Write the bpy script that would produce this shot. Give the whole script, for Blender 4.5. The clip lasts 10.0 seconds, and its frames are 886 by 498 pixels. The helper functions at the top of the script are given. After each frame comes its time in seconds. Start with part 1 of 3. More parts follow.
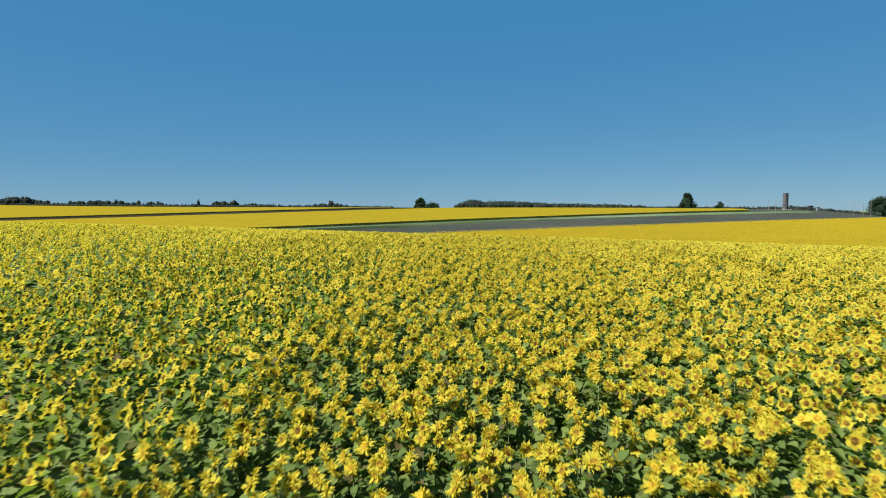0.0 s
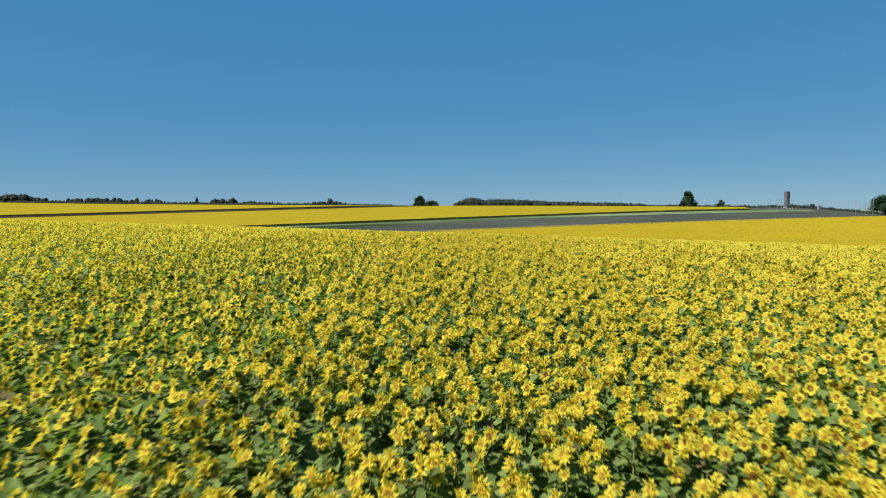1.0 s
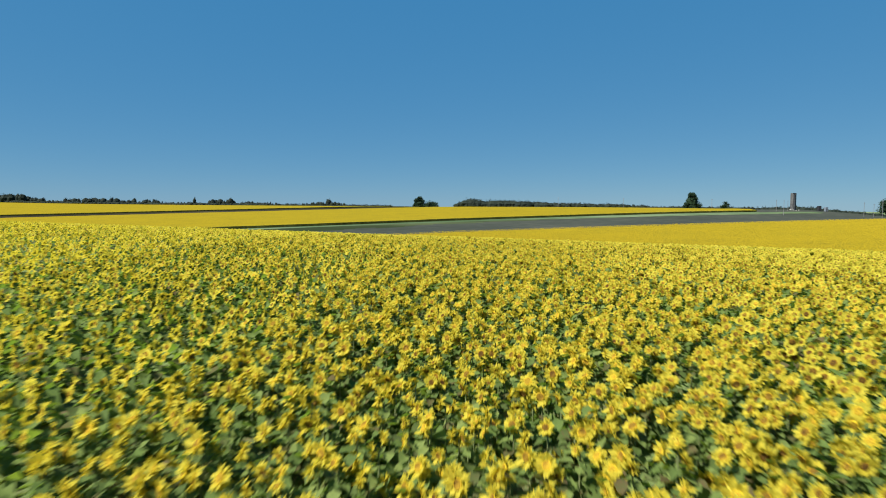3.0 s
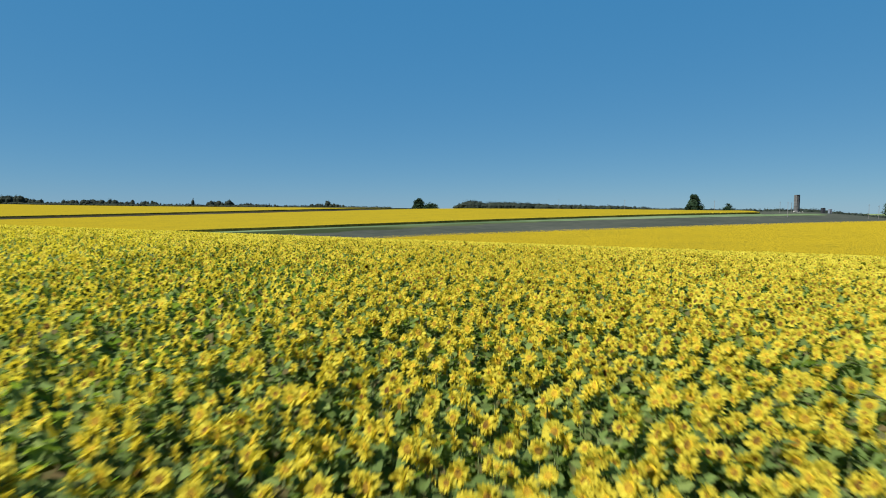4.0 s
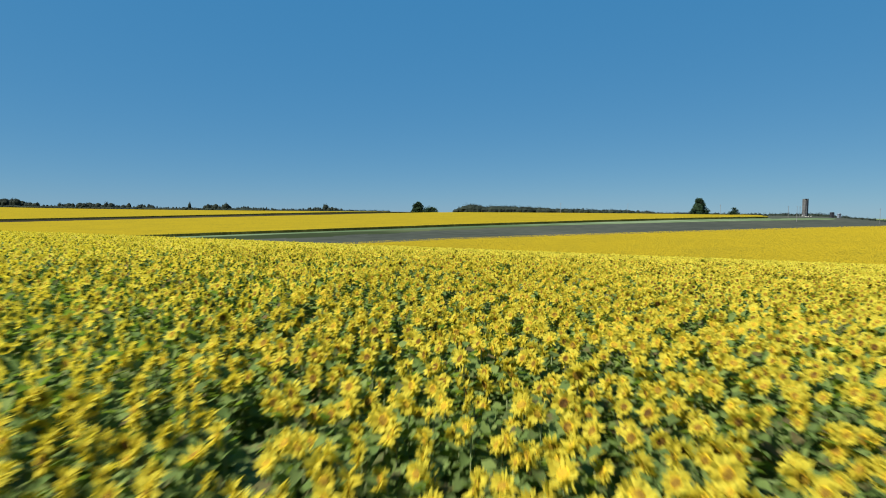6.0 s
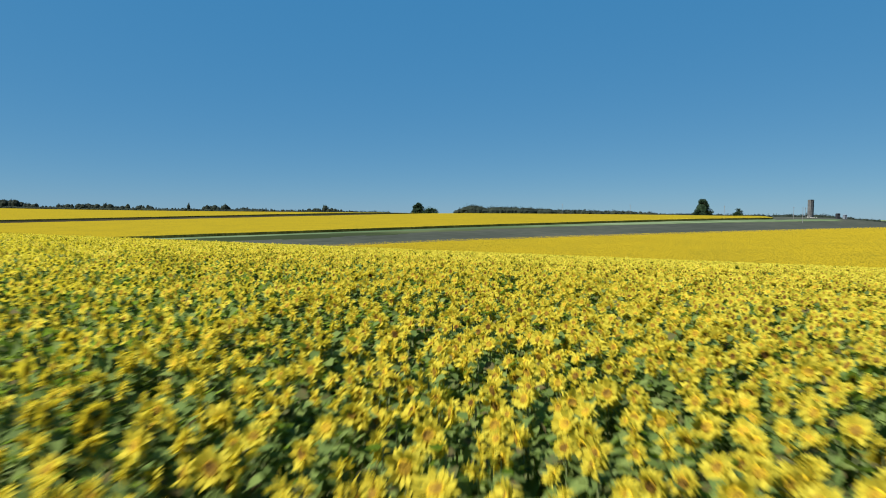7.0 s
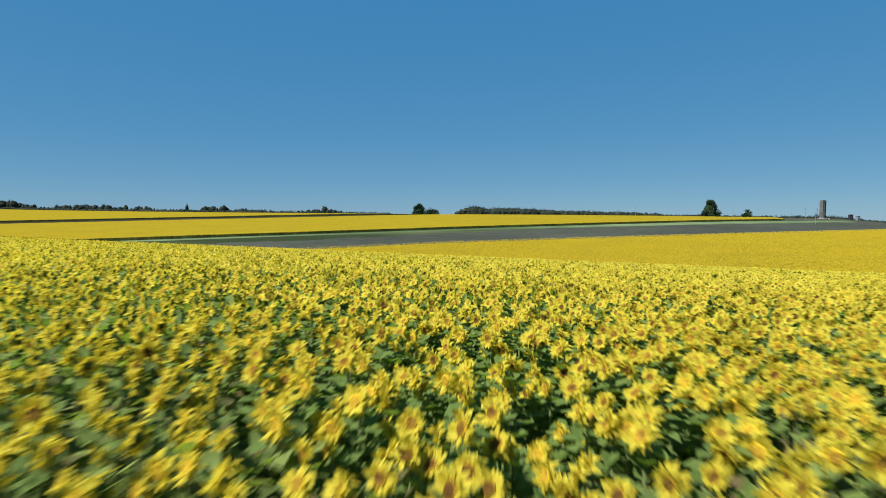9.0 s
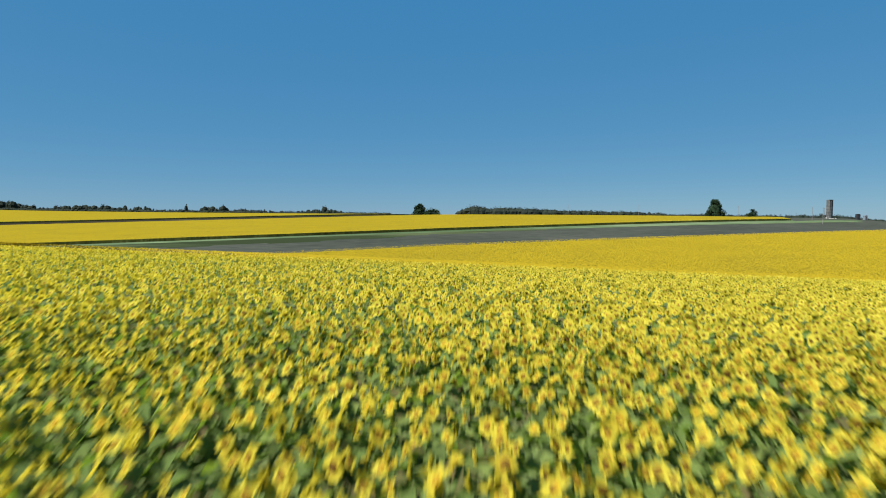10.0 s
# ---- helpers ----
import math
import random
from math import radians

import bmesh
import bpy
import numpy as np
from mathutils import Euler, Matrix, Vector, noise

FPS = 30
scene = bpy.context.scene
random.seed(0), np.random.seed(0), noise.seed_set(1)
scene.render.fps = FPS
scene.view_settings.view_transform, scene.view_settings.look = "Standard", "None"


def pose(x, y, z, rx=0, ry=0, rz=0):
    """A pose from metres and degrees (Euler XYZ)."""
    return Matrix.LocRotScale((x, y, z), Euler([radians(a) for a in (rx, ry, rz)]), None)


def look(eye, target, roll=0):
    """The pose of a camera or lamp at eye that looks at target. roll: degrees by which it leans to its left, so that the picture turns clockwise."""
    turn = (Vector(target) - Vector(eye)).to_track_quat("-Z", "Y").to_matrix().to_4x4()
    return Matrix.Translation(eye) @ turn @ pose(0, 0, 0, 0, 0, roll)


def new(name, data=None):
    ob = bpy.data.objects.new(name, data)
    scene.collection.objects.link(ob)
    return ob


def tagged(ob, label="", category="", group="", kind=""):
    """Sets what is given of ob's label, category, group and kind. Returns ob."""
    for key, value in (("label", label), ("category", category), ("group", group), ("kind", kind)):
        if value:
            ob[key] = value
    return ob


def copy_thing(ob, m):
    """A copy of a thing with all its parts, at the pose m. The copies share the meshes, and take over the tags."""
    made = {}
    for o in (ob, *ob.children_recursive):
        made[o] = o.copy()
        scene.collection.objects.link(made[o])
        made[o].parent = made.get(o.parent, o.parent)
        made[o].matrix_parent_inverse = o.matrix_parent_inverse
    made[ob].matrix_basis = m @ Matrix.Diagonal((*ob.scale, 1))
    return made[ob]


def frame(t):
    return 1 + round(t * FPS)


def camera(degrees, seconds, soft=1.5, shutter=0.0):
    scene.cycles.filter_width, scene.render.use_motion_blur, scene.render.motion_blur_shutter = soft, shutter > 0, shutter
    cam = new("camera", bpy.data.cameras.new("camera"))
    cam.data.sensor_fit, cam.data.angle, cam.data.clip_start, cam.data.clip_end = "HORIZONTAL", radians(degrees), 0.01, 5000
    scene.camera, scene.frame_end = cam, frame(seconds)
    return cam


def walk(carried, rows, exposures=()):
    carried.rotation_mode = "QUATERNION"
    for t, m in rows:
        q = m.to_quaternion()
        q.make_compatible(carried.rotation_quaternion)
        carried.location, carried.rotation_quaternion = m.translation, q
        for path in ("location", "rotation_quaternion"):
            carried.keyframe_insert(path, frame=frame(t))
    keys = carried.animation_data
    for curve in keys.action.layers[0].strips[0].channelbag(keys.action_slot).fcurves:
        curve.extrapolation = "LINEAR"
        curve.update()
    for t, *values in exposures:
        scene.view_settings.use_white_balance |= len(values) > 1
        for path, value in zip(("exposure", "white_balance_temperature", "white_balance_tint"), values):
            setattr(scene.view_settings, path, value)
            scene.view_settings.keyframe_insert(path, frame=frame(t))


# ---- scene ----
# ---------------------------------------------------------------- camera
cam = camera(72.0, 10.0, soft=1.0, shutter=0.54)
# seconds, x, y, z, yaw, pitch, roll (degrees)
PATH = [
    (0, -0.025, 0.232, 5.090, 0.864, -3.803, 0.014),
    (0.5, 0.062, 1.500, 5.073, 0.830, -3.920, 0.064),
    (1, 0.168, 3.076, 5.030, 0.817, -3.982, 0.103),
    (1.5, 0.293, 4.916, 4.983, 0.799, -3.985, 0.133),
    (2, 0.434, 6.980, 4.933, 0.817, -3.972, 0.159),
    (2.5, 0.589, 9.231, 4.880, 0.837, -3.938, 0.225),
    (4, 1.123, 16.790, 4.935, 0.866, -3.710, 0.273),
    (4.5, 1.319, 19.490, 4.891, 0.876, -3.643, 0.303),
    (5, 1.520, 22.246, 4.824, 0.877, -3.558, 0.329),
    (5.5, 1.725, 25.041, 4.749, 0.879, -3.427, 0.356),
    (7, 2.346, 33.555, 4.539, 0.997, -3.219, 0.393),
    (7.5, 2.549, 36.417, 4.465, 1.040, -3.161, 0.391),
    (8, 2.748, 39.292, 4.383, 1.123, -3.116, 0.392),
    (8.5, 2.940, 42.184, 4.295, 1.166, -3.094, 0.409),
    (9, 3.124, 45.101, 4.189, 1.204, -3.078, 0.419),
    (9.5, 3.297, 48.056, 4.114, 1.254, -3.063, 0.412),
    (9.7, 3.364, 49.252, 4.170, 1.285, -3.088, 0.370),
    (9.8, 3.396, 49.854, 4.330, 1.300, -3.101, 0.349),
    (9.9, 3.428, 50.458, 4.500, 1.315, -3.114, 0.328),
    (10, 3.459, 51.065, 4.750, 1.331, -3.126, 0.307),
]
walk(cam, [(t, look((x, y, z),
                    (x - math.sin(radians(yw)) * math.cos(radians(pt)), y + math.cos(radians(yw)) * math.cos(radians(pt)), z + math.sin(radians(pt))),
                    rl)) for t, x, y, z, yw, pt, rl in PATH])

# ---------------------------------------------------------------- sky and sun
SUN_AZ, SUN_EL = 240.0, 52.0          # compass degrees from +y towards +x, and height
world = bpy.data.worlds.new("world")
scene.world = world
world.use_nodes = True
wt = world.node_tree
sky = wt.nodes.new("ShaderNodeTexSky")
sky.sky_type, sky.sun_disc = "NISHITA", False
sky.sun_elevation, sky.sun_rotation = radians(SUN_EL), radians(SUN_AZ)
sky.altitude, sky.air_density, sky.dust_density, sky.ozone_density = 200.0, 0.6, 0.1, 3.0
clear = wt.nodes.new("ShaderNodeMix")          # dry, deep blue air: the scattered part dimmed, an even blue added
clear.data_type, clear.blend_type = "RGBA", "MULTIPLY"
clear.inputs[0].default_value, clear.inputs[7].default_value = 1.0, (0.288, 0.262, 0.150, 1)
wt.links.new(sky.outputs[0], clear.inputs[6])
deep = wt.nodes.new("ShaderNodeMix")
deep.data_type, deep.blend_type = "RGBA", "ADD"
deep.inputs[0].default_value, deep.inputs[7].default_value = 1.0, (0.16, 1.40, 3.26, 1)
wt.links.new(clear.outputs[2], deep.inputs[6])
wt.links.new(deep.outputs[2], wt.nodes["Background"].inputs[0])
wt.nodes["Background"].inputs[1].default_value = 0.0605
sun = new("sun", bpy.data.lights.new("sun", "SUN"))
sun.data.energy, sun.data.angle, sun.data.color = 4.2, radians(0.5), (1.0, 0.965, 0.90)
sa, se = radians(SUN_AZ), radians(SUN_EL)
sun.matrix_world = look((0, 0, 60), (-math.sin(sa) * math.cos(se), -math.cos(sa) * math.cos(se), 60 - math.sin(se)))
scene.view_settings.exposure = 1.06


# ---------------------------------------------------------------- materials
def mat(name):
    m = bpy.data.materials.new(name)
    m.use_nodes = True
    m.node_tree.nodes.clear()
    return m, m.node_tree


def nd(tree, kind, links=None, **vals):
    n = tree.nodes.new(kind)
    for k, v in vals.items():
        if k.startswith("i_"):
            n.inputs[k[2:].replace("_", " ")].default_value = v
        elif k == "op":
            n.operation = v
        elif k == "blend":
            n.blend_type = v
    for key, out in (links or {}).items():
        tree.links.new(out, n.inputs[key])
    return n


def ramp(tree, fac, stops):
    r = tree.nodes.new("ShaderNodeValToRGB")
    while len(r.color_ramp.elements) < len(stops):
        r.color_ramp.elements.new(0.5)
    for e, (p, c) in zip(r.color_ramp.elements, stops):
        e.position, e.color = p, (*c, 1)
    tree.links.new(fac, r.inputs[0])
    return r.outputs[0]


def blade(name, stops, thin, rough=0.6, glow=(1, 1, 1), patch=0.25):
    """Petals and leaves: colour by piece and by patches of the field, with light passing through."""
    m, t = mat(name)
    geo = nd(t, "ShaderNodeNewGeometry")
    wide = nd(t, "ShaderNodeTexNoise", {"Vector": geo.outputs["Position"]}, i_Scale=0.35, i_Detail=3.0)
    fine = nd(t, "ShaderNodeTexNoise", {"Vector": geo.outputs["Position"]}, i_Scale=28.0, i_Detail=2.0)
    a = nd(t, "ShaderNodeMath", {0: geo.outputs["Random Per Island"]}, op="MULTIPLY")
    a.inputs[1].default_value = 0.6
    b = nd(t, "ShaderNodeMath", {0: wide.outputs[0], 2: a.outputs[0]}, op="MULTIPLY_ADD")
    b.inputs[1].default_value = patch
    c = nd(t, "ShaderNodeMath", {0: fine.outputs[0], 2: b.outputs[0]}, op="MULTIPLY_ADD")
    c.inputs[1].default_value = 0.25
    col = ramp(t, c.outputs[0], stops)
    p = nd(t, "ShaderNodeBsdfPrincipled", {"Base Color": col}, i_Roughness=rough)
    p.inputs["Specular IOR Level"].default_value = 0.06
    tint = nd(t, "ShaderNodeMix", {6: col}, blend="MULTIPLY")
    tint.data_type = "RGBA"
    t.links.new(col, tint.inputs[6])
    tint.inputs[0].default_value, tint.inputs[7].default_value = 1.0, (*glow, 1)
    tr = nd(t, "ShaderNodeBsdfTranslucent", {"Color": tint.outputs[2]})
    mx = nd(t, "ShaderNodeMixShader", {1: p.outputs[0], 2: tr.outputs[0]})
    mx.inputs[0].default_value = thin
    o = nd(t, "ShaderNodeOutputMaterial", {0: mx.outputs[0]})
    return m


def rough_surface(name, stops, scale, rough=0.9, detail=6.0, bump=0.0, bump_scale=None, second=0.15, distort=0.0, stretch=(1, 1, 1)):
    """A matt surface with colour at two scales and fine relief."""
    m, t = mat(name)
    geo = nd(t, "ShaderNodeNewGeometry")
    st = nd(t, "ShaderNodeVectorMath", {0: geo.outputs["Position"]}, op="MULTIPLY")
    st.inputs[1].default_value = stretch
    n1 = nd(t, "ShaderNodeTexNoise", {"Vector": st.outputs[0]}, i_Scale=scale, i_Detail=detail, i_Distortion=distort)
    n2 = nd(t, "ShaderNodeTexNoise", {"Vector": st.outputs[0]}, i_Scale=scale * 0.07, i_Detail=3.0)
    a = nd(t, "ShaderNodeMath", {0: n2.outputs[0]}, op="SUBTRACT")
    a.inputs[1].default_value = 0.5
    b = nd(t, "ShaderNodeMath", {0: a.outputs[0], 2: n1.outputs[0]}, op="MULTIPLY_ADD")
    b.inputs[1].default_value = second * 6
    col = ramp(t, b.outputs[0], stops)
    p = nd(t, "ShaderNodeBsdfPrincipled", {"Base Color": col}, i_Roughness=rough)
    p.inputs["Specular IOR Level"].default_value = 0.0
    if bump:
        n3 = nd(t, "ShaderNodeTexNoise", {"Vector": geo.outputs["Position"]}, i_Scale=bump_scale or scale * 2, i_Detail=4.0)
        bp = nd(t, "ShaderNodeBump", {"Height": n3.outputs[0]}, i_Strength=bump, i_Distance=0.1)
        t.links.new(bp.outputs[0], p.inputs["Normal"])
    nd(t, "ShaderNodeOutputMaterial", {0: p.outputs[0]})
    return m


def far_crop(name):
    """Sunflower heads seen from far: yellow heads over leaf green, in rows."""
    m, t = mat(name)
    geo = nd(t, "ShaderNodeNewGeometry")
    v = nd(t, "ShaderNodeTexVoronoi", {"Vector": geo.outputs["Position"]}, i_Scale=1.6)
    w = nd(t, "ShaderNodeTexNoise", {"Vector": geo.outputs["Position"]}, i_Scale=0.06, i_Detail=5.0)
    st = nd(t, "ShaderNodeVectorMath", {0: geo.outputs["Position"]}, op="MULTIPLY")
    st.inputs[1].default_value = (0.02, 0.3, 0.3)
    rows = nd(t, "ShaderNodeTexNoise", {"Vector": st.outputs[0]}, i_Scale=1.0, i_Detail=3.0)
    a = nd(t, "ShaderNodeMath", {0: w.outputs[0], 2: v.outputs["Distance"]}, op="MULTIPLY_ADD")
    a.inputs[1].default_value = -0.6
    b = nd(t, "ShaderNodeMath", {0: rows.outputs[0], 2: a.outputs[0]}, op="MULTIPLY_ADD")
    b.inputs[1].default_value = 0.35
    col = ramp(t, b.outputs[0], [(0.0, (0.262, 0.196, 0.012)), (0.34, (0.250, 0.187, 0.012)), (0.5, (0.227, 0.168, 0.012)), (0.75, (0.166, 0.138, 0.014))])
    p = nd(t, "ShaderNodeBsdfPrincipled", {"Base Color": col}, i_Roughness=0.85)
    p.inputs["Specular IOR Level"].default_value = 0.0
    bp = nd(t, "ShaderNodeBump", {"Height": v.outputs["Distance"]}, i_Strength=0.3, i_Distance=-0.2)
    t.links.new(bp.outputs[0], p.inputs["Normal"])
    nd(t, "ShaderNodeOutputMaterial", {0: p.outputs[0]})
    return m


PETAL = blade("petal", [(0.1, (0.42, 0.318, 0.028)), (0.45, (0.598, 0.503, 0.047)), (0.9, (0.690, 0.597, 0.071))], 0.50, 0.6, (1.0, 0.97, 0.62))
LEAF = blade("leaf", [(0.24, (0.170, 0.130, 0.058)), (0.34, (0.115, 0.158, 0.048)), (0.58, (0.155, 0.230, 0.061)), (0.9, (0.275, 0.335, 0.096))], 0.52, 0.6, (0.9, 1.0, 0.35))
STEM = blade("stem", [(0.1, (0.140, 0.175, 0.065)), (0.9, (0.245, 0.275, 0.120))], 0.05, 0.6)
DISC = rough_surface("disc_florets", [(0.32, (0.075, 0.040, 0.012)), (0.5, (0.195, 0.115, 0.018)), (0.68, (0.39, 0.25, 0.023))], 7.0, bump=0.6)
POLLEN = rough_surface("disc_pollen_ring", [(0.32, (0.20, 0.115, 0.012)), (0.5, (0.36, 0.235, 0.016)), (0.68, (0.56, 0.39, 0.024))], 7.0, bump=0.6)
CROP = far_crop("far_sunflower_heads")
UNDER = rough_surface("leaf_mass", [(0.25, (0.120, 0.095, 0.045)), (0.42, (0.105, 0.122, 0.046)), (0.58, (0.118, 0.165, 0.056)), (0.75, (0.190, 0.235, 0.085))], 14.0, bump=1.0, bump_scale=5.0)
EDGE = rough_surface("crop_edge_stems", [(0.25, (0.064, 0.058, 0.014)), (0.5, (0.135, 0.117, 0.030)), (0.8, (0.246, 0.211, 0.058))], 1.5, bump=1.0, bump_scale=3.0, stretch=(1, 1, 0.3))
SOIL = rough_surface("crop_soil", [(0.3, (0.105, 0.082, 0.053)), (0.55, (0.175, 0.140, 0.094)), (0.8, (0.257, 0.211, 0.140))], 5.0, bump=0.8)
FALLOW = rough_surface("ploughed_soil", [(0.25, (0.038, 0.044, 0.036)), (0.5, (0.050, 0.057, 0.046)), (0.75, (0.068, 0.071, 0.056))], 0.5, bump=0.8, bump_scale=1.5, second=0.12, stretch=(0.35, 0.6, 1))
VERGE = rough_surface("pale_grass", [(0.25, (0.060, 0.094, 0.044)), (0.5, (0.104, 0.146, 0.074)), (0.8, (0.170, 0.212, 0.118))], 0.25, bump=0.6, bump_scale=2.0, second=0.3, stretch=(0.25, 1, 1))
LUSH = rough_surface("green_margin", [(0.25, (0.027, 0.038, 0.018)), (0.5, (0.046, 0.061, 0.029)), (0.8, (0.082, 0.098, 0.048))], 0.3, bump=0.6, bump_scale=2.0, second=0.3, stretch=(0.25, 1, 1))
# strip between the two far fields, darker than the ground on either side
TRACK = rough_surface("dark_lane", [(0.25, (0.020, 0.018, 0.012)), (0.5, (0.034, 0.030, 0.020)), (0.8, (0.056, 0.052, 0.032))], 0.4, bump=0.6, bump_scale=2.0, second=0.2, stretch=(0.3, 1, 1))
MEADOW = rough_surface("far_meadow", [(0.25, (0.070, 0.117, 0.047)), (0.5, (0.129, 0.175, 0.082)), (0.8, (0.234, 0.257, 0.129))], 0.05, second=0.3)
FOLIAGE = blade("tree_foliage", [(0.1, (0.010, 0.022, 0.012)), (0.5, (0.019, 0.038, 0.019)), (0.9, (0.035, 0.060, 0.028))], 0.15, 0.6)
# far trees: distance haze put into the colour, greyer and flatter than FOLIAGE
HAZY = blade("hazed_tree_foliage", [(0.1, (0.017, 0.024, 0.018)), (0.5, (0.022, 0.030, 0.022)), (0.9, (0.030, 0.039, 0.027))], 0.15, 0.7)
BARK = rough_surface("bark", [(0.3, (0.035, 0.028, 0.021)), (0.7, (0.117, 0.094, 0.070))], 6.0, bump=0.8)
CONCRETE = rough_surface("weathered_concrete", [(0.25, (0.058, 0.059, 0.058)), (0.5, (0.100, 0.101, 0.099)), (0.75, (0.165, 0.165, 0.158))], 0.8, bump=0.5, bump_scale=6.0, stretch=(1, 1, 0.35))
RUBBLE = rough_surface("pale_rubble", [(0.3, (0.304, 0.292, 0.257)), (0.7, (0.526, 0.503, 0.456))], 2.0, bump=1.0)
OLDWOOD = rough_surface("grey_pole_wood", [(0.3, (0.152, 0.146, 0.140)), (0.7, (0.281, 0.269, 0.257))], 3.0, stretch=(1, 1, 0.1))
DARKMETAL = rough_surface("dark_painted_steel", [(0.3, (0.023, 0.026, 0.029)), (0.7, (0.058, 0.058, 0.064))], 2.0, rough=0.6)
PALEMETAL = rough_surface("pale_painted_steel", [(0.3, (0.117, 0.140, 0.175)), (0.7, (0.187, 0.216, 0.246))], 2.0, rough=0.6)

# ---------------------------------------------------------------- lie of the land
# The fields lie in strips across the valley; u counts metres across them.
U_CROP, U_FALLOW, U_VERGE, U_LANE, U_LANE_END, U_TOP = 226.3, 306.0, 322.0, 536.0, 609.0, 1500.0

FIELD_END = 205.0


def land(x, y):
    """Height of the ground (numpy arrays or numbers): the brow that is flown over, and the slope beyond the valley."""
    x, y = np.asarray(x, float), np.asarray(y, float)
    yc = np.clip(y, -60, 300)
    brow = (-0.1938 + 0.069203 * yc - 0.00086321 * yc * yc - 0.023824 * np.clip(x, -250, 250) - 0.00000933 * np.clip(x, -120, 0) ** 2
            + 0.00000428 * np.clip(x, 0, 120) ** 2 - 0.000078183 * np.clip(x, -100, 100) * np.clip(yc, 0, 150) + 0.00069941 * np.maximum(yc - 65, 0) ** 2)
    u = y - 0.5 * x
    crest = 564.1 + np.where(x < 0, -1.0777 * x, -0.9464 * np.minimum(x, 400))
    over = 25 * np.logaddexp(0, (u - crest) / 25)
    slope = -7.275 + 0.03253 * (u - 150) - 0.08485 * over
    slope = slope + np.where(x < 0, 37.24 * np.tanh(x / 1141.1), (4.927 + 3.672 * np.clip((u - 292) / 40, 0, 1)) * np.tanh(x / 270.4))
    slope = slope + 2.2 * np.clip((x - 200) / 60, 0, 1) * np.clip((u - 290) / 60, 0, 1)
    w = 0.35
    return w * np.logaddexp(np.maximum(brow, -14) / w, np.maximum(slope, -60) / w)


def steps(edges):
    """Coordinates from (start, end, step) stretches."""
    out = []
    for a, b, s in edges:
        n = max(1, round((b - a) / s))
        out += [a + (b - a) * i / n for i in range(n)]
    return np.array(out + [edges[-1][1]])


def mesh_object(name, verts, faces, mats, index=None, smooth=False):
    me = bpy.data.meshes.new(name)
    me.from_pydata(verts, [], faces)
    for m in mats:
        me.materials.append(m)
    if index is not None:
        me.polygons.foreach_set("material_index", np.asarray(index, np.int32))
    if smooth:
        me.polygons.foreach_set("use_smooth", np.ones(len(me.polygons), bool))
    me.update()
    return new(name, me)


def sheet(name, xs, us, height, mats, pick, smooth=True):
    """A sheet over the strips: rows of constant u, so that the borders of the fields lie on its edges."""
    X, Uu = np.meshgrid(xs, us)
    Y = Uu + 0.5 * X
    Z = height(X, Y, Uu)
    n, k = X.shape
    verts = np.stack([X, Y, Z], -1).reshape(-1, 3)
    i, j = np.meshgrid(np.arange(n - 1), np.arange(k - 1), indexing="ij")
    a = (i * k + j).ravel()
    faces = np.stack([a, a + 1, a + k + 1, a + k], -1)
    um, xm = ((us[:-1] + us[1:]) / 2)[i.ravel()], ((xs[:-1] + xs[1:]) / 2)[j.ravel()]
    return mesh_object(name, verts.tolist(), faces.tolist(), mats, pick(xm, um), smooth)


gx = steps([(-3400, -1000, 150), (-1000, -300, 25), (-300, -100, 8), (-100, 100, 4), (100, 360, 8), (360, 1000, 25), (1000, 3400, 150)])
gu = steps([(-1200, -300, 100), (-300, -100, 20), (-100, U_CROP, 5), (U_CROP, U_FALLOW, 4), (U_FALLOW, U_VERGE, 2), (U_VERGE, U_LANE, 8),
            (U_LANE, U_LANE_END, 5), (U_LANE_END, U_TOP, 15), (U_TOP, 2000, 50), (2000, 4600, 200)])


def ground_kind(xm, um):
    k = np.zeros(len(um), int)
    k[(um > U_CROP) & (um < U_FALLOW)] = 1
    strip = (um > U_FALLOW) & (um < U_VERGE) & (xm < FIELD_END + 50)
    k[(um > U_FALLOW) & (um < U_VERGE) & ~strip] = 1
    k[strip] = 3
    k[strip & (um > 311 - 4 * np.clip((xm + 20) / 150, 0, 1))] = 2
    k[(um < U_FALLOW + 1) & (um > U_FALLOW - 22 * np.clip((45 - xm) / 90, 0, 1) - 3 * np.sin(xm * 0.21)) & (xm < 45)] = 3
    k[(um > U_LANE) & (um < U_LANE_END)] = 5
    k[um > U_TOP] = 4
    k[(xm > FIELD_END) & (um > U_VERGE - 6) & (um < 520)] = 1
    k[(xm > FIELD_END) & (um > U_VERGE - 8) & (um < U_VERGE - 3) & (xm < 262)] = 2
    k[(xm > FIELD_END) & (um > 520)] = 4
    return k


ground = sheet("ground", gx, gu, lambda X, Y, W: land(X, Y), [SOIL, FALLOW, VERGE, LUSH, MEADOW, TRACK], ground_kind)
tagged(ground, "rolling farmland soil with ploughed strip and pale grass verges", "ground", kind="structure")


# ---------------------------------------------------------------- the far fields
def bumpy(X, Y, W, top=1.1, amp=0.14):
    h = np.array([noise.noise((a * 0.35, b * 0.35, 0.0)) for a, b in zip(X.ravel(), Y.ravel())]).reshape(X.shape)
    return land(X, Y) + top + amp * h


